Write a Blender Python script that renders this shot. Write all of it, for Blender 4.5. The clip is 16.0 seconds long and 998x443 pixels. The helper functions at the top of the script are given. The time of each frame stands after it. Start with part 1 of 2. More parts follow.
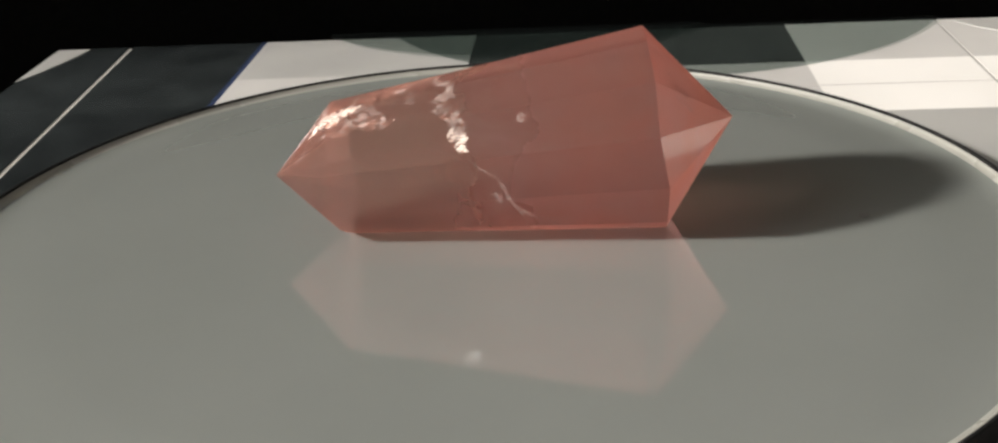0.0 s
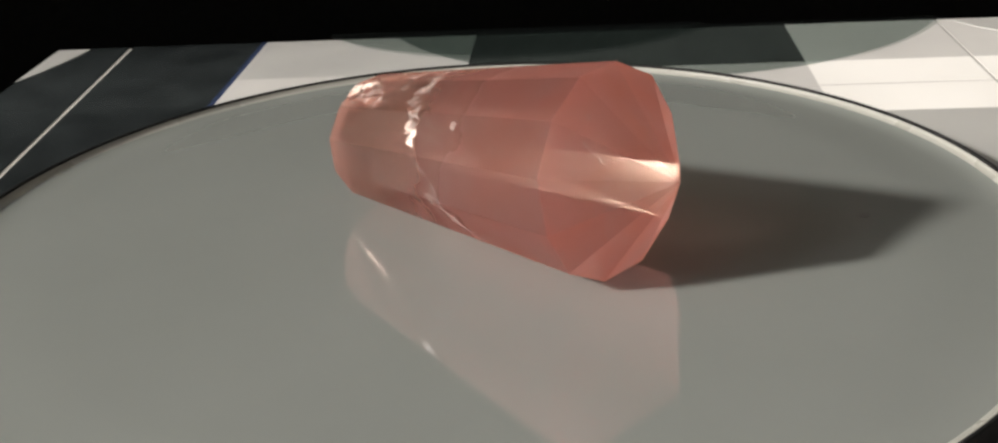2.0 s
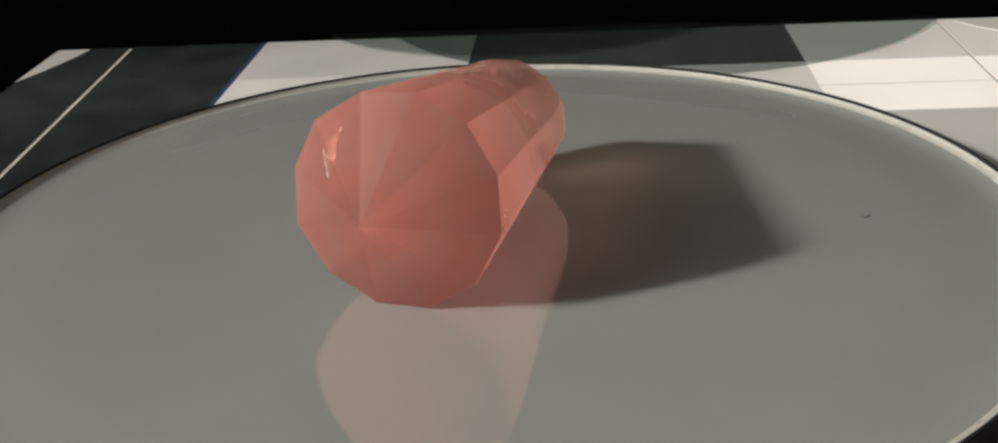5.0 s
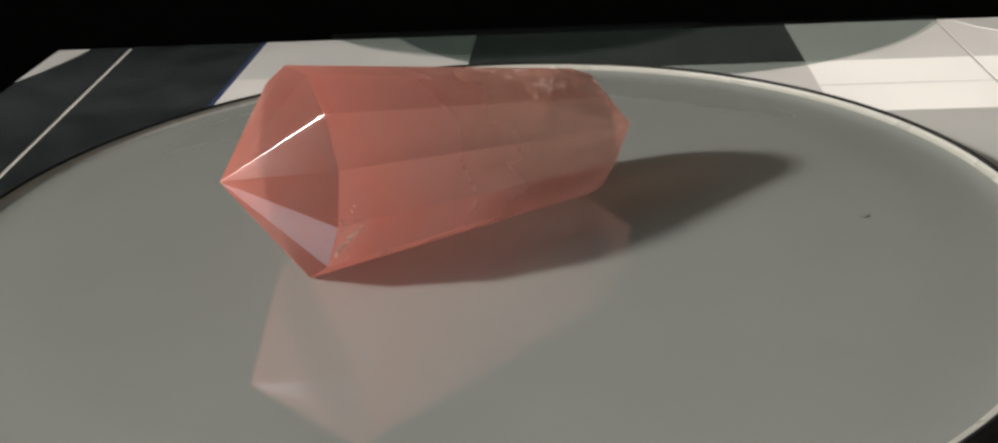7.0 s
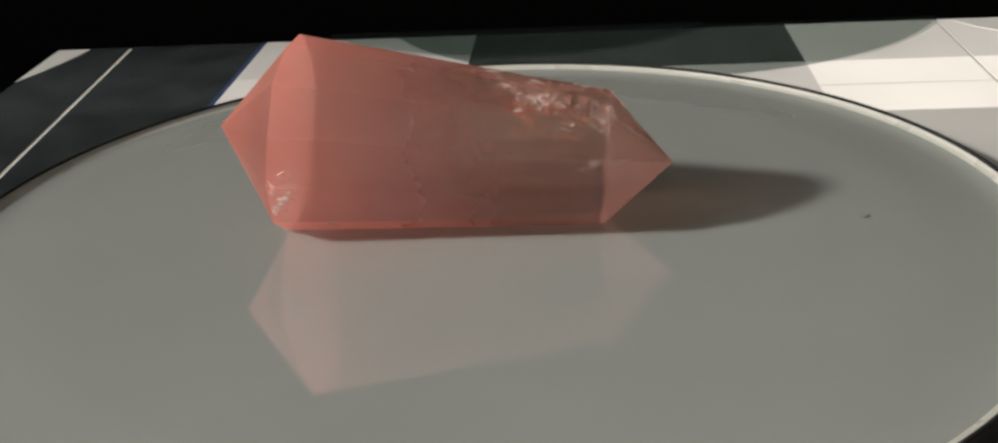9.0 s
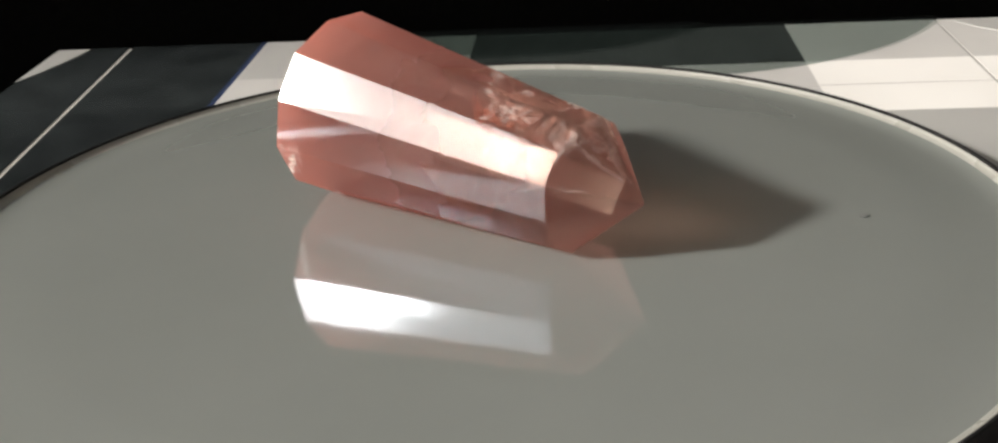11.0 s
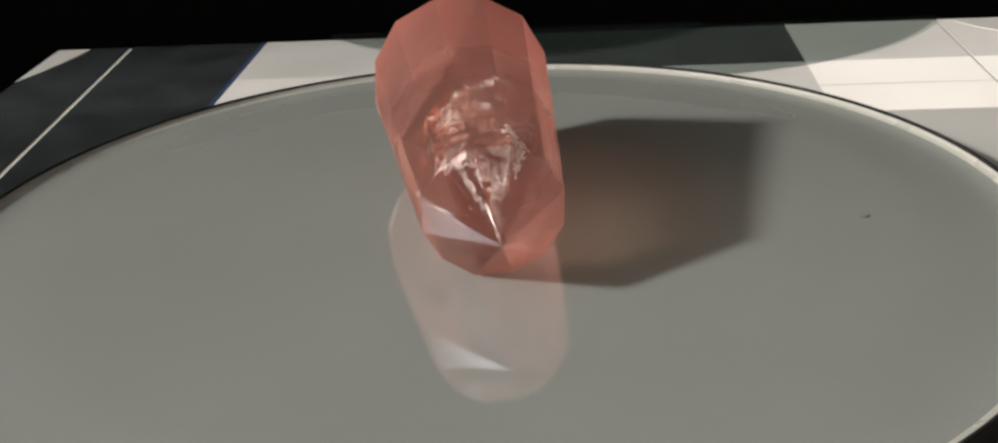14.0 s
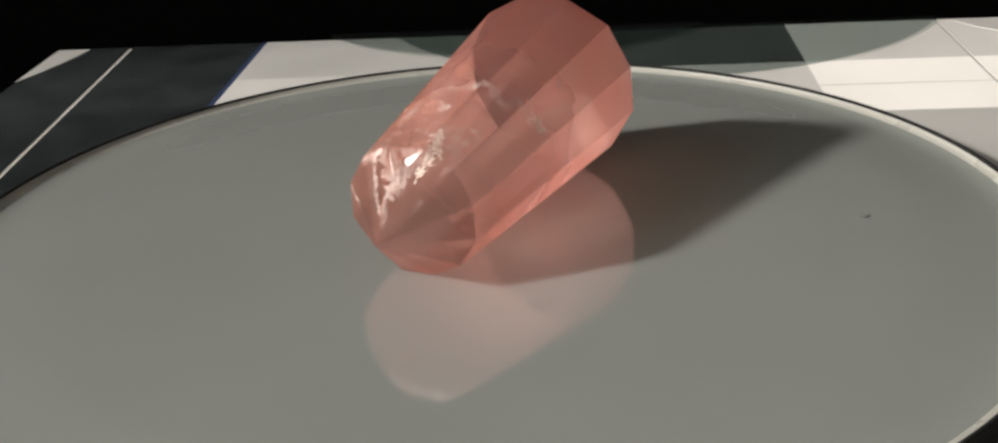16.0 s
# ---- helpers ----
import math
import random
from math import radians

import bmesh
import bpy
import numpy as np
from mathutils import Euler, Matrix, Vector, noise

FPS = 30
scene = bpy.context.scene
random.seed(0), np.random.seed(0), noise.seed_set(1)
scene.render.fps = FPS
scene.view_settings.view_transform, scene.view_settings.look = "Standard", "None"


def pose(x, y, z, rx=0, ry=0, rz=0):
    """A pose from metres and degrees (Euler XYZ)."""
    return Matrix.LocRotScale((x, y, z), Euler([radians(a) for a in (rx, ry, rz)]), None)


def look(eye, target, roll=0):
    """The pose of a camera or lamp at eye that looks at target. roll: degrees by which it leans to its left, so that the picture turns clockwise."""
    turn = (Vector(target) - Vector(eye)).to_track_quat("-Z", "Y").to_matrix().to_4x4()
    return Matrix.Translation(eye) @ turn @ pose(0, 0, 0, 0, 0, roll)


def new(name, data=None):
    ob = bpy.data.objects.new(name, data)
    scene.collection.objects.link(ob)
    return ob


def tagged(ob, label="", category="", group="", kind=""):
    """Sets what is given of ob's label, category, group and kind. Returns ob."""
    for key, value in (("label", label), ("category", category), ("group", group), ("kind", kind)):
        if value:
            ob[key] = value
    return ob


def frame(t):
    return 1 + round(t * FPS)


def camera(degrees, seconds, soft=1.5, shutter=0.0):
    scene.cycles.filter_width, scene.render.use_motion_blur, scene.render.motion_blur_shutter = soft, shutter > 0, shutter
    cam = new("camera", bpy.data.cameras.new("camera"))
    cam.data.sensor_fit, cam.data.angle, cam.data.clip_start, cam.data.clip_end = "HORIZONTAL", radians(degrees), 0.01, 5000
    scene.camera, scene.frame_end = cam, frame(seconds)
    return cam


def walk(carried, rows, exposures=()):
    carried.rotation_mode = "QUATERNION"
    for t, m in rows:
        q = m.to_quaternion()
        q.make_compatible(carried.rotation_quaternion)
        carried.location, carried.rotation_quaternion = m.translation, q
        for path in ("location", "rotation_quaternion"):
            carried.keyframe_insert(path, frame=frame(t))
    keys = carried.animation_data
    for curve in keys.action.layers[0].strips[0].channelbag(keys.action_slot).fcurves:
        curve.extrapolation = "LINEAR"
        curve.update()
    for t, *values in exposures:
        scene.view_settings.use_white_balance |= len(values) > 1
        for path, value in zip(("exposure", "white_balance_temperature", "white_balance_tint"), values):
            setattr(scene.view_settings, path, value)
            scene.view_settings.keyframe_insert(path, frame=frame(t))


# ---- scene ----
cam = camera(43.66, 16.0, soft=2.4)

# One unit U is the crystal's length from point to point.
U = 0.08
TABLE_Z = 0.75            # top of the tiled display stand
PLATE_Z = TABLE_Z + 0.08 * U   # surface of the round plate


def at(x, y, z=0.0):
    """A place in units, measured from the middle of the plate's surface."""
    return Vector((x * U, y * U, PLATE_Z + z * U))


EYE = at(0, -2.5553, 1.1013)
AHEAD = EYE + Vector((0.01787, 0.91702, -0.39844))
CAM_POSE = look(EYE, AHEAD, -3.226)
walk(cam, [(0.0, CAM_POSE), (16.0, CAM_POSE)], exposures=[(0.0, 0.88), (1.5, 0.90), (4.0, 0.74), (7.5, 0.73), (9.0, 0.82), (12.0, 0.84), (16.0, 0.79)])

# ---- light: low sun through the window of an unseen room ----
SUN_WAY = Vector((1.80, 0.41, -1.0)).normalized()     # the way the sunlight travels
world = bpy.data.worlds.new("sky")
scene.world = world
world.use_nodes = True
wn = world.node_tree.nodes
sky = wn.new("ShaderNodeTexSky")
sky.sky_type = "NISHITA"
sky.sun_disc = False
sky.sun_elevation = math.asin(-SUN_WAY.z)
sky.sun_rotation = math.atan2(-SUN_WAY.x, -SUN_WAY.y)
wn["Background"].inputs["Strength"].default_value = 0.15
world.node_tree.links.new(sky.outputs["Color"], wn["Background"].inputs["Color"])

sun = new("sun", bpy.data.lights.new("sun", "SUN"))
sun.data.energy, sun.data.angle, sun.data.color = 3.9, radians(4.5), (1.0, 0.945, 0.875)
sun.matrix_world = look(at(0, 0, 0) - SUN_WAY * 3, at(0, 0, 0))

WINDOW_FAR = 1.75
WINDOW_MID = at(0, 0, 0.2) - SUN_WAY * WINDOW_FAR

# ---- materials ----


def material(name, base=(0.5, 0.5, 0.5), rough=0.5, metal=0.0, **more):
    m = bpy.data.materials.new(name)
    m.use_nodes = True
    b = m.node_tree.nodes["Principled BSDF"]
    b.inputs["Base Color"].default_value = (*base, 1)
    b.inputs["Roughness"].default_value = rough
    b.inputs["Metallic"].default_value = metal
    for key, value in more.items():
        b.inputs[key.replace("_", " ")].default_value = value
    return m


def grain(m, scale, base_lo, base_hi, rough_lo, rough_hi, bump=0.0, detail=6.0, big=0.15):
    """Colour, gloss and relief that vary at two scales, in the thing's own space."""
    nt = m.node_tree
    n, link, b = nt.nodes, nt.links.new, nt.nodes["Principled BSDF"]
    co = n.new("ShaderNodeTexCoord")
    fine, wide = n.new("ShaderNodeTexNoise"), n.new("ShaderNodeTexNoise")
    fine.inputs["Scale"].default_value, fine.inputs["Detail"].default_value = scale, detail
    wide.inputs["Scale"].default_value, wide.inputs["Detail"].default_value = scale * big, 3.0
    mix = n.new("ShaderNodeMath")
    mix.operation = "MULTIPLY_ADD"
    mix.inputs[1].default_value = 0.4
    half = n.new("ShaderNodeMath")
    half.operation = "MULTIPLY"
    half.inputs[1].default_value = 0.6
    for t in (fine, wide):
        link(co.outputs["Object"], t.inputs["Vector"])
    link(wide.outputs["Fac"], half.inputs[0])
    link(fine.outputs["Fac"], mix.inputs[0])
    link(half.outputs[0], mix.inputs[2])
    ramp = n.new("ShaderNodeValToRGB")
    ramp.color_ramp.elements[0].position, ramp.color_ramp.elements[1].position = 0.35, 0.65
    ramp.color_ramp.elements[0].color, ramp.color_ramp.elements[1].color = (*base_lo, 1), (*base_hi, 1)
    link(mix.outputs[0], ramp.inputs["Fac"])
    link(ramp.outputs["Color"], b.inputs["Base Color"])
    ro = n.new("ShaderNodeMapRange")
    ro.inputs["From Min"].default_value, ro.inputs["From Max"].default_value = 0.3, 0.7
    ro.inputs["To Min"].default_value, ro.inputs["To Max"].default_value = rough_lo, rough_hi
    link(fine.outputs["Fac"], ro.inputs["Value"])
    link(ro.outputs["Result"], b.inputs["Roughness"])
    if bump:
        bp = n.new("ShaderNodeBump")
        bp.inputs["Strength"].default_value, bp.inputs["Distance"].default_value = bump, 0.0005
        link(fine.outputs["Fac"], bp.inputs["Height"])
        link(bp.outputs["Normal"], b.inputs["Normal"])
    return m


QUARTZ = bpy.data.materials.new("rose_quartz")
QUARTZ.use_nodes = True
_q, _k = QUARTZ.node_tree.nodes, QUARTZ.node_tree.links.new
_q.remove(_q["Principled BSDF"])


def node(nodes, kind, **values):
    """A shader node with its inputs set by name."""
    n = nodes.new(kind)
    for key, value in values.items():
        n.inputs[key.replace("_", " ")].default_value = value
    return n


# milky and clear zones: clear towards the thin end, a cloudy front near the middle, wisps throughout
_co = _q.new("ShaderNodeTexCoord")
_sx = _q.new("ShaderNodeSeparateXYZ")
_cl = node(_q, "ShaderNodeTexNoise", Scale=65.0, Detail=5.0, Distortion=0.8)
_shift = node(_q, "ShaderNodeMath")
_shift.operation = "MULTIPLY_ADD"
_shift.inputs[1].default_value = 0.022
_al = node(_q, "ShaderNodeMapRange", From_Min=-0.004, From_Max=0.018, To_Min=0.55, To_Max=0.75)
_al.interpolation_type = "SMOOTHSTEP"
_k(_co.outputs["Object"], _sx.inputs[0])
_k(_co.outputs["Object"], _cl.inputs["Vector"])
_k(_cl.outputs["Fac"], _shift.inputs[0])
_k(_sx.outputs["X"], _shift.inputs[2])
_k(_shift.outputs[0], _al.inputs["Value"])
_fine = node(_q, "ShaderNodeTexNoise", Scale=160.0, Detail=6.0)
_k(_co.outputs["Object"], _fine.inputs["Vector"])
_wisp = node(_q, "ShaderNodeMapRange", From_Min=0.3, From_Max=0.7, To_Min=-0.035, To_Max=0.035)
_k(_fine.outputs["Fac"], _wisp.inputs["Value"])
_milk = _q.new("ShaderNodeMath")
_end = node(_q, "ShaderNodeMapRange", From_Min=0.02, From_Max=0.045, To_Min=0.0, To_Max=0.14)
_end.interpolation_type = "SMOOTHSTEP"
_k(_shift.outputs[0], _end.inputs["Value"])
_zone = _q.new("ShaderNodeMath")
_k(_al.outputs["Result"], _zone.inputs[0])
_k(_end.outputs["Result"], _zone.inputs[1])
_k(_zone.outputs[0], _milk.inputs[0])
_k(_wisp.outputs["Result"], _milk.inputs[1])
_hue = _q.new("ShaderNodeValToRGB")
_hue.color_ramp.elements[0].position, _hue.color_ramp.elements[1].position = 0.33, 0.67
_hue.color_ramp.elements[0].color, _hue.color_ramp.elements[1].color = (0.685, 0.315, 0.265, 1), (0.63, 0.37, 0.35, 1)
_k(_cl.outputs["Fac"], _hue.inputs["Fac"])
_glow = _q.new("ShaderNodeBsdfTranslucent")
_deep = node(_q, "ShaderNodeBsdfDiffuse", Roughness=0.3)
_k(_hue.outputs["Color"], _glow.inputs["Color"])
_k(_hue.outputs["Color"], _deep.inputs["Color"])
_haze = node(_q, "ShaderNodeMixShader", Fac=0.06)
_k(_glow.outputs[0], _haze.inputs[1])
_k(_deep.outputs[0], _haze.inputs[2])
_bend = node(_q, "ShaderNodeBsdfRefraction", Color=(0.90, 0.69, 0.645, 1), Roughness=0.28, IOR=1.54)
_blur = node(_q, "ShaderNodeMapRange", From_Min=-0.004, From_Max=0.042, To_Min=0.14, To_Max=0.45)
_blur.interpolation_type = "SMOOTHSTEP"
_k(_shift.outputs[0], _blur.inputs["Value"])
_k(_blur.outputs["Result"], _bend.inputs["Roughness"])
_body = _q.new("ShaderNodeMixShader")
_k(_milk.outputs[0], _body.inputs["Fac"])
_k(_bend.outputs[0], _body.inputs[1])
_k(_haze.outputs[0], _body.inputs[2])
# a little light goes straight through the stone
_tr = node(_q, "ShaderNodeBsdfTransparent", Color=(1.0, 0.86, 0.76, 1))
_mx = _q.new("ShaderNodeMixShader")
_see = node(_q, "ShaderNodeMapRange", From_Min=-0.006, From_Max=0.024, To_Min=0.44, To_Max=0.18)
_see.interpolation_type = "SMOOTHSTEP"
_k(_shift.outputs[0], _see.inputs["Value"])
_k(_see.outputs["Result"], _mx.inputs["Fac"])
_k(_body.outputs[0], _mx.inputs[1])
_k(_tr.outputs[0], _mx.inputs[2])
# polished skin
_fr = node(_q, "ShaderNodeFresnel", IOR=1.54)
_gl = node(_q, "ShaderNodeBsdfGlossy", Color=(1, 1, 1, 1), Roughness=0.08)
_skin = _q.new("ShaderNodeMixShader")
_cap = _q.new("ShaderNodeMath")
_cap.operation = "MINIMUM"
_cap.inputs[1].default_value = 0.075
_k(_fr.outputs[0], _cap.inputs[0])
_k(_cap.outputs[0], _skin.inputs["Fac"])
_k(_mx.outputs[0], _skin.inputs[1])
_k(_gl.outputs[0], _skin.inputs[2])
_k(_skin.outputs[0], _q["Material Output"].inputs["Surface"])


def wispy(name, color, scale, thin, least, most, rough=0.5):
    """Feathered threads and torn patches of a crack, clear between them."""
    m = material(name, color, rough)
    q, k = m.node_tree.nodes, m.node_tree.links.new
    co = q.new("ShaderNodeTexCoord")
    mp = node(q, "ShaderNodeMapping", Rotation=(0.3, 0.5, 0.5), Scale=(0.45, 1.0, 1.0))
    k(co.outputs["Object"], mp.inputs["Vector"])
    thread = node(q, "ShaderNodeTexNoise", Scale=scale, Detail=9.0, Distortion=1.6)
    patch = node(q, "ShaderNodeTexNoise", Scale=scale * 0.45, Detail=4.0, Distortion=0.5)
    for n in (thread, patch):
        k(mp.outputs["Vector"], n.inputs["Vector"])
    off = node(q, "ShaderNodeMath")
    off.operation = "SUBTRACT"
    off.inputs[1].default_value = 0.5
    size = node(q, "ShaderNodeMath")
    size.operation = "ABSOLUTE"
    k(thread.outputs["Fac"], off.inputs[0])
    k(off.outputs[0], size.inputs[0])
    ridge = node(q, "ShaderNodeMapRange", From_Min=0.0, From_Max=thin, To_Min=1.0, To_Max=0.05)
    k(size.outputs[0], ridge.inputs["Value"])
    where = node(q, "ShaderNodeMapRange", From_Min=0.42, From_Max=0.62, To_Min=least, To_Max=most)
    k(patch.outputs["Fac"], where.inputs["Value"])
    both = node(q, "ShaderNodeMath")
    both.operation = "MULTIPLY"
    k(ridge.outputs["Result"], both.inputs[0])
    k(where.outputs["Result"], both.inputs[1])
    clear, mix = q.new("ShaderNodeBsdfTransparent"), q.new("ShaderNodeMixShader")
    k(both.outputs[0], mix.inputs["Fac"])
    k(clear.outputs[0], mix.inputs[1])
    k(q["Principled BSDF"].outputs[0], mix.inputs[2])
    k(mix.outputs[0], q["Material Output"].inputs["Surface"])
    return m


VEIL = wispy("fracture_veil", (0.93, 0.74, 0.68), 560.0, 0.11, 0.10, 0.42, 0.4)
CRACK = wispy("open_crack", (0.94, 0.80, 0.74), 1000.0, 0.13, 0.10, 0.34, 0.4)
CHIP = wispy("chipped_quartz", (0.95, 0.80, 0.70), 1100.0, 0.2, 0.5, 0.9, 0.4)
# Orange of light shining through cracked quartz, put in as colour.
ORANGE_LIGHT = wispy("orange_light_streak", (0.46, 0.12, 0.065), 600.0, 0.2, 0.08, 0.6, 0.5)
GLINT = material("fracture_glint", (0.98, 0.92, 0.88), 0.1, IOR=1.54)
SPECK = material("dark_inclusion", (0.09, 0.035, 0.025), 0.5)
DUST = material("dark_dust", (0.12, 0.125, 0.12), 1.0, Specular_IOR_Level=0.0)
# Blue fringe of light along the dark patch, put in as a coloured strip.
BLUE = grain(material("blue_light_fringe"), 90, (0.015, 0.022, 0.05), (0.03, 0.045, 0.10), 0.12, 0.2)
PLATE = grain(material("grey_glazed_plate", IOR=2.6, Coat_Weight=0.5, Coat_Roughness=0.03), 30, (0.183, 0.195, 0.182), (0.203, 0.215, 0.201), 0.05, 0.08)
PLATE.node_tree.nodes["Principled BSDF"].inputs["Specular Tint"].default_value = (0.68, 0.83, 1.0, 1)
# Paler than the plate: the lip's cream highlight is put into its colour.
RIM = grain(material("highlight_glaze", IOR=1.6), 30, (0.25, 0.248, 0.225), (0.29, 0.287, 0.256), 0.24, 0.32)
# Black of the added ring that stands for shade along the plate's edge.
BAND = grain(material("edge_shade_black", Specular_IOR_Level=0.15), 200, (0.004, 0.004, 0.004), (0.009, 0.009, 0.009), 0.7, 0.85)
RUBBER = grain(material("black_plastic"), 200, (0.012, 0.012, 0.012), (0.02, 0.02, 0.02), 0.22, 0.3)
# One tiled top; its light and shade patches are put into these colours.
DARK = grain(material("tile_in_dark"), 70, (0.005, 0.006, 0.0065), (0.028, 0.033, 0.034), 0.1, 0.14)
SHADE_TONE = grain(material("tile_in_shade"), 60, (0.045, 0.048, 0.047), (0.075, 0.079, 0.077), 0.2, 0.23)
LIT_TONE = grain(material("tile_in_light"), 40, (0.38, 0.367, 0.355), (0.47, 0.457, 0.44), 0.3, 0.45, 0.05)
BRIGHT_TONE = grain(material("tile_in_bright_light"), 40, (0.68, 0.66, 0.63), (0.76, 0.74, 0.71), 0.3, 0.45, 0.05)
DIM_TONE = grain(material("tile_in_dim_light"), 40, (0.30, 0.295, 0.285), (0.36, 0.355, 0.34), 0.3, 0.45, 0.05)
GROUT_LIGHT = grain(material("pale_grout"), 300, (0.26, 0.25, 0.23), (0.36, 0.345, 0.32), 0.6, 0.8, 0.2)
GROUT_DARK = grain(material("dark_grout"), 300, (0.24, 0.23, 0.22), (0.32, 0.31, 0.295), 0.6, 0.8, 0.2)
CLOTH = grain(material("black_cloth", Specular_IOR_Level=0.1), 900, (0.003, 0.003, 0.0025), (0.006, 0.0055, 0.005), 0.9, 1.0, 0.3)
WALL = grain(material("room_wall"), 8, (0.76, 0.74, 0.70), (0.82, 0.80, 0.76), 0.8, 0.95, 0.1)
FLOOR = grain(material("wooden_floor"), 12, (0.28, 0.23, 0.18), (0.4, 0.33, 0.26), 0.5, 0.7, 0.1)
PAINT = grain(material("white_paint"), 40, (0.7, 0.69, 0.66), (0.8, 0.79, 0.76), 0.35, 0.5, 0.05)
# Tint that darkens the tiles below: curved shade put in as a sheet.
SHEET_SHADE = bpy.data.materials.new("shade_sheet_tint")
SHEET_SHADE.use_nodes = True
_n, _l = SHEET_SHADE.node_tree.nodes, SHEET_SHADE.node_tree.links.new
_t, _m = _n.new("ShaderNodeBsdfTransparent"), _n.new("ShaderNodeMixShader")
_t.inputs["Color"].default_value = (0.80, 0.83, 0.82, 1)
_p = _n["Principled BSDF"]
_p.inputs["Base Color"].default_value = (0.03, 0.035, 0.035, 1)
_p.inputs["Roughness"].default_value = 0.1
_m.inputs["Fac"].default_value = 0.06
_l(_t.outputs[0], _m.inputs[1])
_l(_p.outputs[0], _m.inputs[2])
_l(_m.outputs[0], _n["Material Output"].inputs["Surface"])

# ---- mesh helpers ----


def part(name, bm, mat, parent=None, label="", m=None, smooth=False):
    """Links a bmesh as one mesh object, under a parent where one is given."""
    me = bpy.data.meshes.new(name)
    bmesh.ops.recalc_face_normals(bm, faces=bm.faces)
    for e in bm.edges:
        e.smooth = e.calc_face_angle(0.0) < radians(35)
    bm.to_mesh(me)
    bm.free()
    if smooth:
        for poly in me.polygons:
            poly.use_smooth = True
    me.materials.append(mat)
    ob = new(name, me)
    if m is not None:
        ob.matrix_basis = m
    ob.parent = parent
    return tagged(ob, label)


def empty(name, m):
    ob = new(name)
    ob.matrix_basis = m
    ob.empty_display_size = 0.02
    return ob


def box(x0, x1, y0, y1, z0, z1, bevel=0.0):
    bm = bmesh.new()
    bmesh.ops.create_cube(bm, size=1, matrix=Matrix.Translation(((x0 + x1) / 2, (y0 + y1) / 2, (z0 + z1) / 2)) @ Matrix.Diagonal((x1 - x0, y1 - y0, z1 - z0, 1)))
    if bevel:
        bmesh.ops.bevel(bm, geom=bm.edges, offset=bevel, segments=1, affect="EDGES")
    return bm


def slab(outline, z0, z1, bevel=0.0):
    """A flat piece with the given outline in the plan."""
    bm = bmesh.new()
    f = bm.faces.new([bm.verts.new((x, y, z0)) for x, y in outline])
    up = bmesh.ops.extrude_face_region(bm, geom=[f])
    tops = [v for v in up["geom"] if isinstance(v, bmesh.types.BMVert)]
    bmesh.ops.translate(bm, verts=tops, vec=(0, 0, z1 - z0))
    if bevel:
        edge = [e for e in bm.edges if all(v in tops for v in e.verts)]
        bmesh.ops.bevel(bm, geom=edge, offset=bevel, segments=1, affect="EDGES")
    return bm


def lathe(profile, steps):
    """A turned body from (radius, height) pairs."""
    bm = bmesh.new()
    rings = []
    for r, z in profile:
        if r == 0:
            rings.append([bm.verts.new((0, 0, z))])
        else:
            rings.append([bm.verts.new((r * math.cos(2 * math.pi * k / steps), r * math.sin(2 * math.pi * k / steps), z)) for k in range(steps)])
    for a, b in zip(rings, rings[1:]):
        for k in range(steps):
            q = (k + 1) % steps
            loop = [a[k % len(a)], a[q % len(a)], b[q % len(b)], b[k % len(b)]]
            bm.faces.new(list(dict.fromkeys(loop)))
    return bm


# ---- room: unseen, added pale to bounce light; closed all round, one window sunwards ----
RX0, RX1, RY0, RY1, RZ1 = WINDOW_MID.x, 1.65, -1.6, 2.4, 2.6
T = 0.12
WY0, WY1 = WINDOW_MID.y - 0.52, WINDOW_MID.y + 0.22
WZ0, WZ1 = WINDOW_MID.z - 0.36, WINDOW_MID.z + 0.85
tagged(part("floor", box(RX0 - T, RX1 + T, RY0 - T, RY1 + T, -0.1, 0.0), FLOOR), "worn wooden floor of a dim room", "floor", kind="structure")
tagged(part("ceiling", box(RX0 - T, RX1 + T, RY0 - T, RY1 + T, RZ1, RZ1 + 0.1), WALL), "unseen pale ceiling, added to bounce light", "ceiling", kind="structure")
tagged(part("wall_north", box(RX0, RX1, RY1, RY1 + T, 0, RZ1), WALL), "unseen pale wall behind the black backdrop, added to bounce light", "wall", kind="structure")
tagged(part("wall_south", box(RX0, RX1, RY0 - T, RY0, 0, RZ1), WALL), "unseen pale wall, added to bounce light", "wall", kind="structure")
tagged(part("wall_east", box(RX1, RX1 + T, RY0 - T, RY1 + T, 0, RZ1), WALL), "unseen pale wall opposite the window, added to bounce light", "wall", kind="structure")
west = bmesh.new()
for y0, y1, z0, z1 in ((RY0 - T, WY0, 0, RZ1), (WY1, RY1 + T, 0, RZ1), (WY0, WY1, 0, WZ0), (WY0, WY1, WZ1, RZ1)):
    bmesh.ops.create_cube(west, size=1, matrix=Matrix.Translation((RX0 - T / 2, (y0 + y1) / 2, (z0 + z1) / 2)) @ Matrix.Diagonal((T, y1 - y0, z1 - z0, 1)))
tagged(part("wall_west", west, WALL), "unseen pale wall with a window opening, added to bounce light", "wall", kind="structure")
window = tagged(empty("window_1", Matrix.Translation((RX0, (WY0 + WY1) / 2, WZ0))), "white-painted window open to the low sun", "window", kind="structure")
hw, hh, fw = (WY1 - WY0) / 2, WZ1 - WZ0, 0.03
for y0, y1, z0, z1 in ((-hw, -hw + fw, 0, hh), (hw - fw, hw, 0, hh), (-hw + fw, hw - fw, 0, fw), (-hw + fw, hw - fw, hh - fw, hh)):
    part("window_frame", box(-0.08, -0.04, y0, y1, z0, z1, 0.003), PAINT, window)

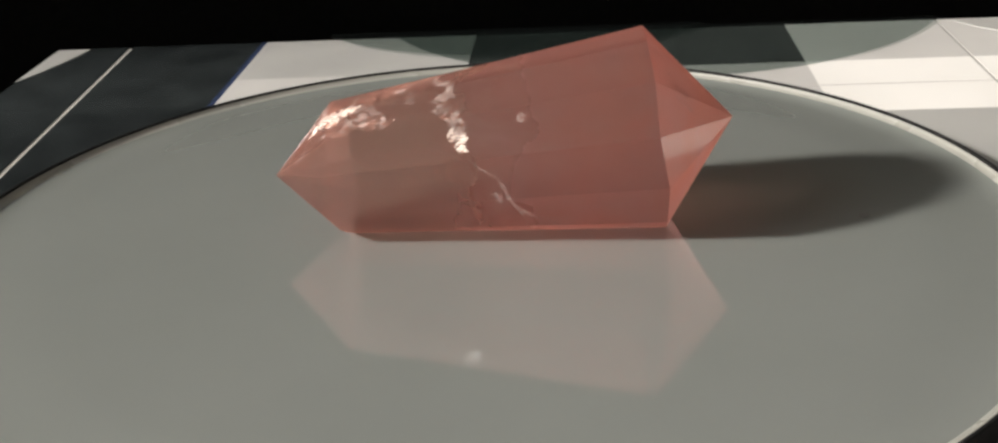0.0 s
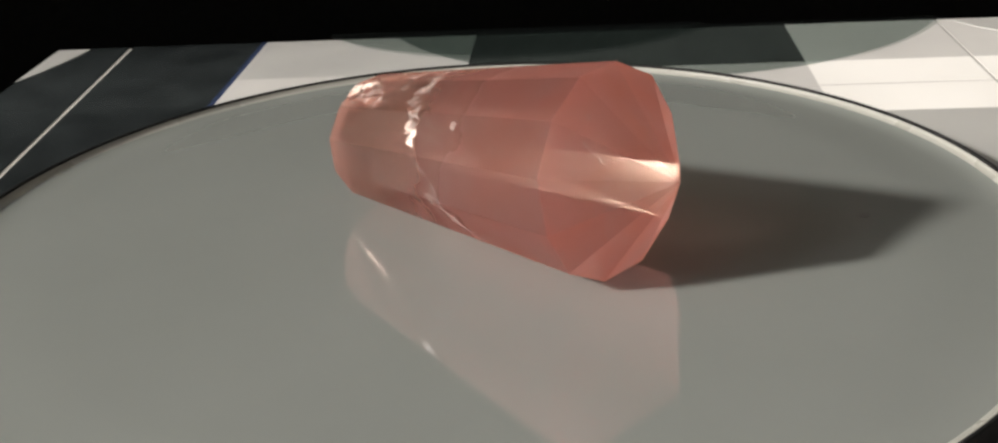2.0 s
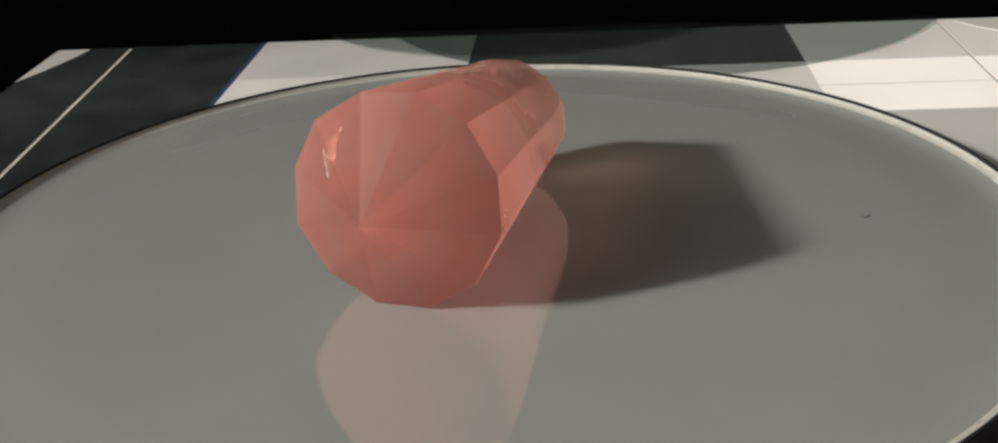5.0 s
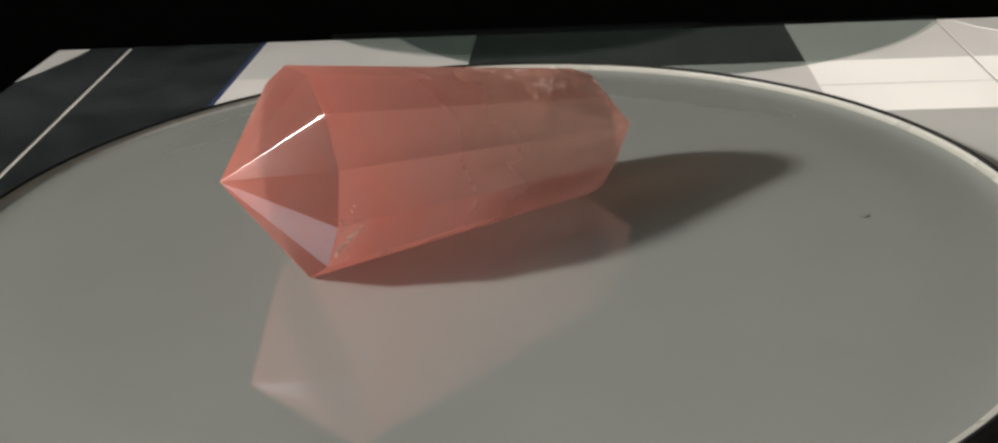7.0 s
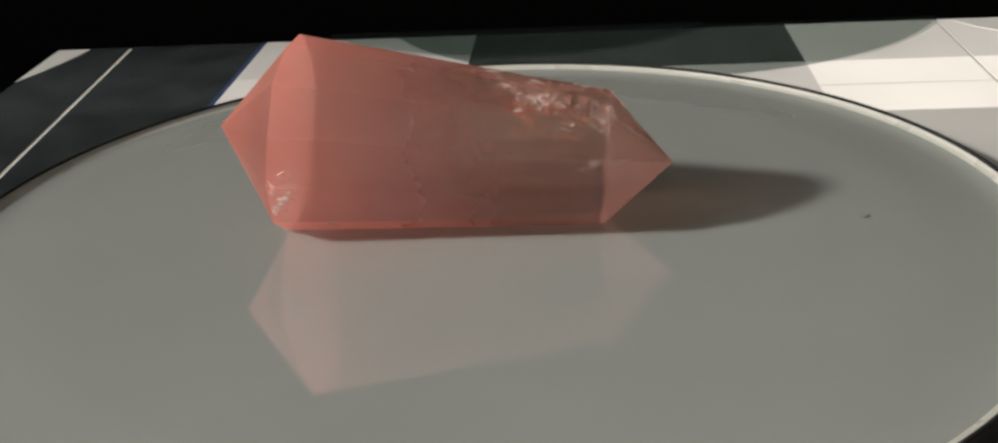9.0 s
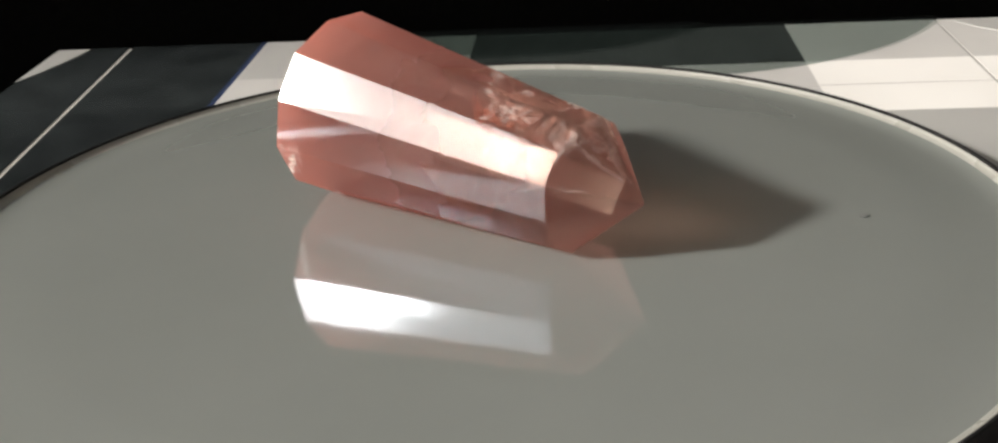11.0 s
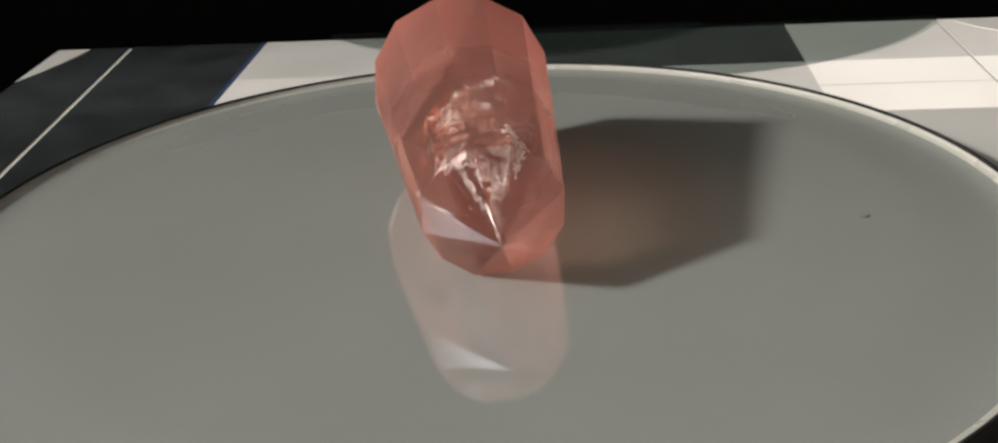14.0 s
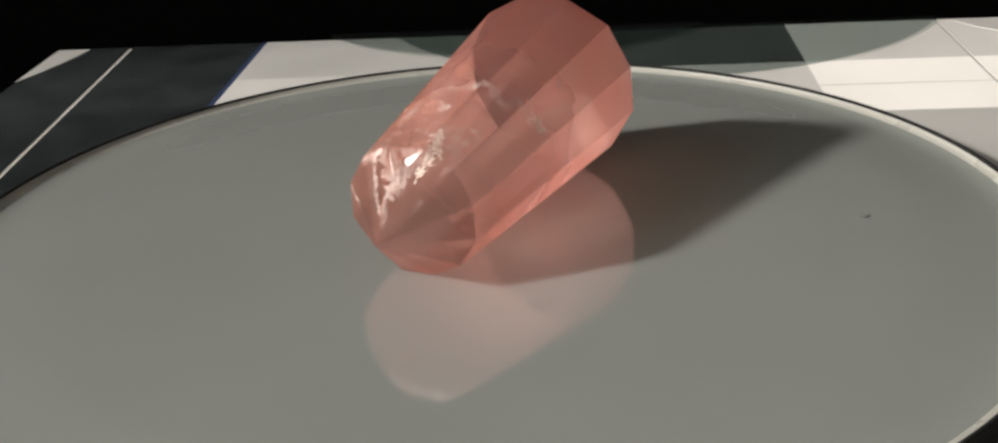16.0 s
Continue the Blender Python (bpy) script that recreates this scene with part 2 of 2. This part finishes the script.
# sky light in the window's opening
glow = new("window_light", bpy.data.lights.new("window_light", "AREA"))
glow.data.shape, glow.data.size, glow.data.size_y = "RECTANGLE", 2 * hw - 2 * fw - 0.04, hh - 2 * fw
glow.data.energy, glow.data.color = 9.0, (1.0, 0.985, 0.965)
gm = Vector((RX0 - 0.1, (WY0 + WY1) / 2 - 0.02, (WZ0 + WZ1) / 2))
glow.matrix_world = look(gm, gm + Vector((1, 0, 0)))

# black cloth hung behind the stand
bm = bmesh.new()
cols = 60
low, high = [], []
for k in range(cols + 1):
    x = -1.3 + 2.9 * k / cols
    y = 1.05 + 0.012 * math.sin(k * 1.1) + 0.006 * math.sin(k * 2.7)
    low.append(bm.verts.new((x, y, 0.005)))
    high.append(bm.verts.new((x, y * 0.3 + 0.735, 2.2)))
for k in range(cols):
    bm.faces.new((low[k], low[k + 1], high[k + 1], high[k]))
bmesh.ops.solidify(bm, geom=bm.faces, thickness=0.003)
tagged(part("backdrop", bm, CLOTH, smooth=True), "plain black cloth hung as a backdrop", "backdrop", kind="structure")

# ---- the tiled stand, in its own plan: a along the back edge, b towards the camera ----
TU = 0.9078 * U    # unit of the stand's plan
STAND_TURN = radians(-5.874)
STAND_W, STAND_D = 3.77 * TU, 4.6 * TU
corner = at(-1.5099, 2.0338)
STAND = Matrix.Translation((corner.x, corner.y, TABLE_Z)) @ Matrix.Rotation(STAND_TURN, 4, "Z")
stand = tagged(empty("display_stand", STAND), "display stand with a tiled top, light and shade put into its tones", "stand")
part("body", box(0.004, STAND_W - 0.004, -STAND_D + 0.004, -0.004, -TABLE_Z, -0.006, 0.002), RUBBER, stand, "black stand body")
LINE_B, CROSS = 3.513, 0.79
# edges of the dark and bright patches painted into the tiles
DARK_A, DARK_B, BAND0, BAND1 = 0.866, 2.935, 0.512, 1.07


def tile(a0, a1, b0, b1, mat, label, gap=0.004, top=0.0):
    part("tile", box(a0 * TU + gap * TU, a1 * TU - gap * TU, -b1 * TU + gap * TU, -b0 * TU - gap * TU, -0.0055, top), mat, stand, label)


END = STAND_D / TU
G = 0.010
# left: dark patch painted black, parted by a pale line slanted to the view
def line_at(b):
    return 0.302 + 0.052 * b


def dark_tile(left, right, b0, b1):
    part("tile", slab([(left(b0) * TU, -b0 * TU), (right(b0) * TU, -b0 * TU), (right(b1) * TU, -b1 * TU), (left(b1) * TU, -b1 * TU)], -0.0055, 0.0), DARK, stand, "glossy tile with its dark patch put in as black")


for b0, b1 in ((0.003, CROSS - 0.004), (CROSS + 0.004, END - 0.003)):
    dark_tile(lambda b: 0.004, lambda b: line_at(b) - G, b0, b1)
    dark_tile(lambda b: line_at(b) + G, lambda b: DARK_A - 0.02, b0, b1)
    part("fringe_strip", slab([((DARK_A - 0.02) * TU, -b0 * TU), (DARK_A * TU, -b0 * TU), (DARK_A * TU, -b1 * TU), ((DARK_A - 0.02) * TU, -b1 * TU)], -0.0055, 0.0), BLUE, stand, "strip with a blue light fringe put in as colour")
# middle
# tones follow the light and shade that fall here, not the tile joints
tile(DARK_A, 1.5, 0, BAND0, DIM_TONE, "tile with dim light put in as grey", 0)
tile(1.5, 1.72, 0, BAND0, DIM_TONE, "tile with dim light put in as grey", 0)
tile(DARK_A, 1.72, BAND0, CROSS, LIT_TONE, "tile with soft light put in as pale grey", 0)
tile(1.72, DARK_B, 0, BAND0, SHADE_TONE, "tile with shade put in as dark grey", 0)
tile(1.72, DARK_B, BAND0, CROSS, LIT_TONE, "tile with soft light put in as pale grey", 0)
tile(DARK_A, DARK_B, CROSS + G / 2, END, LIT_TONE, "tile with soft light put in as pale grey", 0)
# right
# bright band and dimmer strips of light, put in as tile colour
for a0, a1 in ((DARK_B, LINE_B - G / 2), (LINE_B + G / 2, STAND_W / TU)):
    tile(a0, a1, 0, BAND0, LIT_TONE, "tile with soft light put in as pale grey", 0)
    tile(a0, a1, BAND0, CROSS - G / 2, BRIGHT_TONE, "tile with a bright light band put in as white", 0)
    tile(a0, a1, CROSS + G / 2, BAND1, BRIGHT_TONE, "tile with a bright light band put in as white", 0)
    tile(a0, a1, BAND1, END, DIM_TONE, "tile with dim light put in as grey", 0)
part("grout", box(0.001, DARK_A * TU, -STAND_D + 0.001, -0.001, -0.0058, -0.0002), GROUT_LIGHT, stand, "pale grout lines")
part("grout", box(DARK_A * TU, STAND_W - 0.001, -STAND_D + 0.001, -0.001, -0.0058, -0.0001), GROUT_DARK, stand, "dark grout lines")

# two tinted sheets put in as round shade, cut flush with the back edge


def shade_sheet(a, b, radius, z):
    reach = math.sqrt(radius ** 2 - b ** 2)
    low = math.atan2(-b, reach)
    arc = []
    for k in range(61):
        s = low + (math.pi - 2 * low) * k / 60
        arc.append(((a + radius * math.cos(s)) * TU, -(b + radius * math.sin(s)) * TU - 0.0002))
    return tagged(part("shade_sheet", slab(arc, z, z + 0.0008, 0.0002), SHEET_SHADE, m=STAND), "tinted sheet with a round edge, put in as shade on the tiles", "glass sheet", "glass sheets on the stand")


shade_sheet(2.459, -0.525, 1.181, 0.0003)
shade_sheet(1.873, -0.616, 0.966, 0.00115)


def tone_patch(outline, mat, label):
    part("tone_patch", slab([(a * TU, -b * TU) for a, b in outline], -0.0003, 0.0002), mat, stand, label)


# added pieces: glare at the left corner, curved shade at the right, as grey
tone_patch(((0.002, 0.02), (0.135, 0.02), (0.122, 0.11), (0.09, 0.22), (0.051, 0.34), (0.002, 0.46)), DIM_TONE, "thin corner piece with light glare put in as grey")
tone_patch(((3.575, 0.03), (3.74, 0.012), (3.74, 0.235), (3.66, 0.16)), DIM_TONE, "thin piece with curved shade put in as grey")

# ---- the round display plate: flat, with a low curled lip and a black band for edge shade ----
PLATE_AT = Matrix.Translation(at(0.005, -0.016, -0.006))
plate = tagged(empty("display_plate", PLATE_AT), "round grey glazed display plate with a curled rim", "plate")
DIP, JOIN, EDGE, EDGE_Z = -0.005, 1.124, 1.194, 0.012


def floor_z(r):
    """The plate's surface sinks a little before its rim."""
    k = max(0.0, min(1.0, (r - 0.93) / (JOIN - 0.93)))
    return DIP * k * k * (3 - 2 * k)


top = [(JOIN - (JOIN - 0.93) * k / 14, floor_z(JOIN - (JOIN - 0.93) * k / 14)) for k in range(15)] + [(0.7, 0), (0.3, 0), (0, 0)]
under = [(0, -0.04), (1.06, -0.04), (JOIN, -0.038)]
part("dish", lathe([(r * U, z * U) for r, z in under + top], 192), PLATE, plate, smooth=True)
cove = [(JOIN + (EDGE - JOIN) * math.sin(0.1 * k), DIP + (EDGE_Z - DIP) * (1 - math.cos(0.1 * k))) for k in range(16)]
cove += [(EDGE + 0.002, EDGE_Z + 0.0006), (EDGE + 0.004, EDGE_Z), (EDGE + 0.004, -0.026), (EDGE - 0.02, -0.036), (JOIN, -0.038)]
part("rim", lathe([(r * U, z * U) for r, z in cove[:10]], 192), PLATE, plate, "curved glazed rim", smooth=True)
part("lip", lathe([(r * U, z * U) for r, z in cove[9:]], 192), RIM, plate, "glazed lip with a highlight put in as paler colour", smooth=True)
# ring added where only shade lines the rim
band = [(1.2, -0.03), (1.2, 0.015), (1.2015, 0.0175), (1.2075, 0.0175), (1.2095, 0.015), (1.2095, -0.03), (1.2, -0.03)]
part("edge_shade_band", lathe([(r * U, z * U) for r, z in band], 192), BAND, plate, "thin black band put in as shade round the rim", smooth=True)
part("base", lathe([(r * U, z * U) for r, z in ((0, -0.073), (0.98, -0.073), (1.0, -0.07), (1.0, -0.05), (0.97, -0.0405), (0, -0.0405))], 96), RUBBER, plate, "black plastic base", smooth=False)


def dust_speck(x, y, size, seed):
    """A dark crumb on the plate, placed to fit the camera's view."""
    rnd = random.Random(seed)
    bm = bmesh.new()
    bmesh.ops.create_icosphere(bm, subdivisions=2, radius=size * U)
    for v in bm.verts:
        v.co *= rnd.uniform(0.75, 1.15)
        v.co.z *= 0.15
    low = min(v.co.z for v in bm.verts)
    bm.transform(Matrix.Translation(at(x, y, -0.006) - Vector((0, 0, low))))
    tagged(part("dust_speck", bm, DUST, smooth=True), "tiny dark crumb of dust on the grey plate", "dust", "dust on the plate")


dust_speck(0.840, -0.106, 0.012, 3)

# ---- the crystal: twelve sides, thick and thin end, a point at each ----
R1, R2, BODY, TIP1, TIP2 = 0.2180, 0.1470, 0.6929, 0.1631, 0.1441
TAPER = math.atan2((R1 - R2) * math.cos(radians(15)), BODY)
AXIS_Z = 0.5 * (R1 + R2) * math.cos(radians(15))


def quartz_point():
    """The cut crystal: its axis along x, thick end first, turned to lie on one facet."""
    bm = bmesh.new()
    rnd = random.Random(5)
    rings = []
    for r, u in ((R1, BODY / 2), (R2, -BODY / 2)):
        ring = []
        for k in range(12):
            s = radians(-75 + 30 * k) + 0.03
            q = r * (1 - 0.004 - 0.014 * math.sin(s) + rnd.uniform(-0.006, 0.006))
            ring.append(bm.verts.new(((u + rnd.uniform(-0.006, 0.006)) * U, q * math.cos(s) * U, q * math.sin(s) * U)))
        rings.append(ring)
    tips = [bm.verts.new(((BODY / 2 + TIP1) * U, 0, 0)), bm.verts.new(((-BODY / 2 - TIP2) * U, 0, 0))]
    for k in range(12):
        q = (k + 1) % 12
        bm.faces.new((rings[0][k], rings[0][q], rings[1][q], rings[1][k]))
        bm.faces.new((tips[0], rings[0][q], rings[0][k]))
        bm.faces.new((tips[1], rings[1][k], rings[1][q]))
    bmesh.ops.recalc_face_normals(bm, faces=bm.faces)
    # chipped facets by the thin point
    for k in (4, 5):
        chips = [f for f in bm.faces if tips[1] in f.verts and rings[1][k] in f.verts and rings[1][k + 1] in f.verts]
        for depth in (0.0012, 0.0007, 0.0003):
            cut = bmesh.ops.poke(bm, faces=chips)
            chips = cut["faces"]
            for v in cut["verts"]:
                v.co *= 1 - rnd.uniform(0.2, 1.0) * depth / v.co.length
    bmesh.ops.bevel(bm, geom=list(tips[0].link_edges), offset=0.00003, segments=1, affect="EDGES")
    # taper: lay the lower facet on the plate
    bm.transform(Matrix.Rotation(-TAPER, 4, "Y"))
    low = min(v.co.z for v in bm.verts)
    bm.transform(Matrix.Translation((0, 0, -low + 0.00005)))
    return bm


crystal = tagged(part("quartz_crystal", quartz_point(), QUARTZ), "polished pink rose quartz double point lying on the grey plate", "crystal")

LAY = Matrix.Translation((0, 0, AXIS_Z * U)) @ Matrix.Rotation(-TAPER, 4, "Y")


def inside(u, deg, depth):
    """A place in the crystal: along its axis, round it, and how deep (1 is the surface)."""
    k = (u + BODY / 2) / BODY
    r = R2 + (R1 - R2) * k
    if k > 1:
        r = R1 * (1 - (u - BODY / 2) / TIP1)
    if k < 0:
        r = R2 * (1 + (u + BODY / 2) / TIP2)
    off = (deg - math.degrees(0.03) - 15) % 30 - 15
    r *= math.cos(radians(15)) / math.cos(radians(off))
    return LAY @ Vector((u * U, r * depth * math.cos(radians(deg)) * U, r * depth * math.sin(radians(deg)) * U))


def fracture(points, width, seed):
    """A torn, feathered sheet of cracked quartz that follows places (along, round) on the crystal's skin."""
    rnd = random.Random(seed)
    bm = bmesh.new()
    ph = [rnd.uniform(0, 6.28) for _ in range(3)]
    steps = 10 * (len(points) - 1)
    last = None
    for k in range(steps + 1):
        f = k / 10
        i = min(int(f), len(points) - 2)
        (u0, d0), (u1, d1) = points[i], points[i + 1]
        s = f - i
        along = Vector((u1 - u0, (d1 - d0) * 0.0031)).normalized()
        side_u, side_d = -along.y, along.x / 0.0031
        wob = 0.12 * width * math.sin(f * 5 + ph[0])
        w = width * (0.25 + 0.75 * math.sin(math.pi * k / steps)) * rnd.uniform(0.6, 1.15)
        row = []
        for q in (-0.5, -0.17, 0.17, 0.5):
            off = wob + q * w + rnd.uniform(-0.05, 0.05) * w
            row.append(bm.verts.new(inside(u0 + (u1 - u0) * s + side_u * off, d0 + (d1 - d0) * s + side_d * off, 1.003 + rnd.uniform(0, 0.01))))
        if last:
            for j in range(3):
                if j == 1 or rnd.random() > 0.3:
                    bm.faces.new((last[j], last[j + 1], row[j + 1], row[j]))
        last = row
    bmesh.ops.delete(bm, geom=[v for v in bm.verts if not v.link_faces], context="VERTS")
    bmesh.ops.triangulate(bm, faces=bm.faces)
    return bm


def flecks(count, u0, u1, deg0, deg1, depth, size, seed):
    """Many tiny glinting flakes strewn through one zone of the crystal."""
    rnd = random.Random(seed)
    bm = bmesh.new()
    for _ in range(count):
        u, d = rnd.uniform(u0, u1), rnd.uniform(deg0, deg1)
        c = inside(u, d, depth)
        r = size * rnd.uniform(0.3, 1.3) * U
        vs = [bm.verts.new(c + Vector((rnd.uniform(-r, r), rnd.uniform(-r, r), rnd.uniform(-r, r) * 0.5))) for _ in range(3)]
        bm.faces.new(vs)
    return bm


# arched crack across the upper side, feathered veils towards the thin end, a crack low on one flank, flaws by the thick point
for seed, (points, width) in enumerate((
        (((-0.25, 60), (-0.14, 69), (-0.107, 88), (-0.07, 106)), 0.05), (((-0.07, 106), (-0.09, 123), (-0.057, 148)), 0.045), (((-0.19, 64), (-0.13, 72), (-0.10, 90), (-0.075, 106), (-0.088, 122)), 0.03), (((-0.075, 138), (-0.055, 152)), 0.05),
        (((-0.11, 92), (-0.22, 90), (-0.34, 86), (-0.42, 84)), 0.24), (((-0.117, 84), (-0.18, 74), (-0.25, 62)), 0.13), (((-0.23, 58), (-0.30, 58), (-0.365, 64)), 0.13), (((-0.33, 60), (-0.41, 62), (-0.45, 80)), 0.03),
        (((-0.20, 128), (-0.29, 120)), 0.07), (((-0.19, 126), (-0.28, 128), (-0.36, 132)), 0.03), (((-0.24, 114), (-0.34, 110), (-0.40, 104)), 0.08),
        (((-0.37, 84), (-0.43, 84), (-0.47, 98)), 0.04), (((-0.28, 8), (-0.34, 18), (-0.404, 22)), 0.022), (((-0.40, 132), (-0.43, 140)), 0.02),
        (((-0.045, 165), (0.008, 180), (0.036, 201), (0.057, 224)), 0.009), (((0.03, 200), (0.07, 214), (0.116, 223)), 0.012), (((-0.01, 190), (0.012, 196)), 0.03),
        (((0.375, 121), (0.418, 150)), 0.022), (((0.41, 143), (0.45, 146)), 0.014), (((0.40, 128), (0.44, 136)), 0.015),
        (((0.29, -5), (0.32, -16), (0.345, -32)), 0.07), (((0.195, -47), (0.235, -43)), 0.022), (((0.06, 145), (0.085, 141)), 0.02))):
    part("fracture", fracture(points, width, 60 + seed), CRACK if width < 0.06 else VEIL, crystal, "whitish fracture veil")
tagged(part("flecks", flecks(90, -0.45, -0.10, 45, 150, 1.006, 0.002, 51), GLINT, crystal, "glinting flecks"), kind="stuff")
tagged(part("flecks", flecks(18, 0.28, 0.36, -45, 0, 1.006, 0.0035, 52), GLINT, crystal, "glinting flecks"), kind="stuff")
tagged(part("flecks", flecks(12, -0.075, -0.045, 146, 160, 1.006, 0.003, 57), GLINT, crystal, "glinting flecks"), kind="stuff")
tagged(part("flecks", flecks(14, -0.485, -0.33, 85, 140, 1.006, 0.003, 53), GLINT, crystal, "glinting flecks"), kind="stuff")
# cracks painted orange where light passes through the stone
for seed, (points, width) in enumerate(((((-0.10, 70), (-0.13, 55), (-0.17, 45), (-0.22, 42)), 0.022), (((-0.227, 33), (-0.27, 35), (-0.31, 31)), 0.014), (((-0.12, 66), (-0.16, 57), (-0.20, 50)), 0.03), (((-0.20, 60), (-0.25, 57), (-0.31, 55)), 0.07), (((-0.15, 33), (-0.17, 36), (-0.20, 38)), 0.035))):
    part("orange_streak", fracture(points, width, 90 + seed), ORANGE_LIGHT, crystal, "crack with orange light put in as colour")
for seed, (points, width) in enumerate(((((-0.075, 143), (-0.06, 151), (-0.045, 160)), 0.04), (((-0.28, 108), (-0.33, 114), (-0.39, 115)), 0.045), (((-0.26, 104), (-0.31, 110)), 0.02), (((0.30, -14), (0.325, -22), (0.345, -34)), 0.025), (((0.385, 126), (0.41, 140)), 0.02))):
    part("chip", fracture(points, width, 110 + seed), CHIP, crystal, "pale chipped patch")
for u, deg, seed in ((0.03, 20, 54), (-0.19, 62, 55), (-0.24, 104, 56)):
    part("inclusion", flecks(3, u, u + 0.008, deg, deg + 3, 0.998, 0.005, seed), SPECK, crystal, "small dark inclusion")

# ---- motion: the crystal is carried round in the middle of the plate, a little faster at first ----
TURN = [-4.4, -14.52, -24.7, -35.04, -45.54, -56.21, -67.01, -77.89, -88.79, -99.65, -110.41, -121.02, -131.42, -141.59, -151.49, -161.11, -170.44,
        -179.48, -188.23, -196.72, -204.96, -212.98, -220.81, -228.48, -236.02, -243.48, -250.89, -258.31, -265.8, -273.43, -281.31, -289.56, -298.34]
OFF_U, OFF_V = 0.4004 - BODY / 2, -0.0129


def motions():
    rows = []
    for k, deg in enumerate(TURN):
        turn = Matrix.Rotation(radians(deg), 4, "Z")
        rows.append((k * 0.5, Matrix.Translation(at(0, 0, -0.006)) @ turn @ Matrix.Translation((OFF_U * U, OFF_V * U, 0))))
    walk(crystal, rows)


motions()
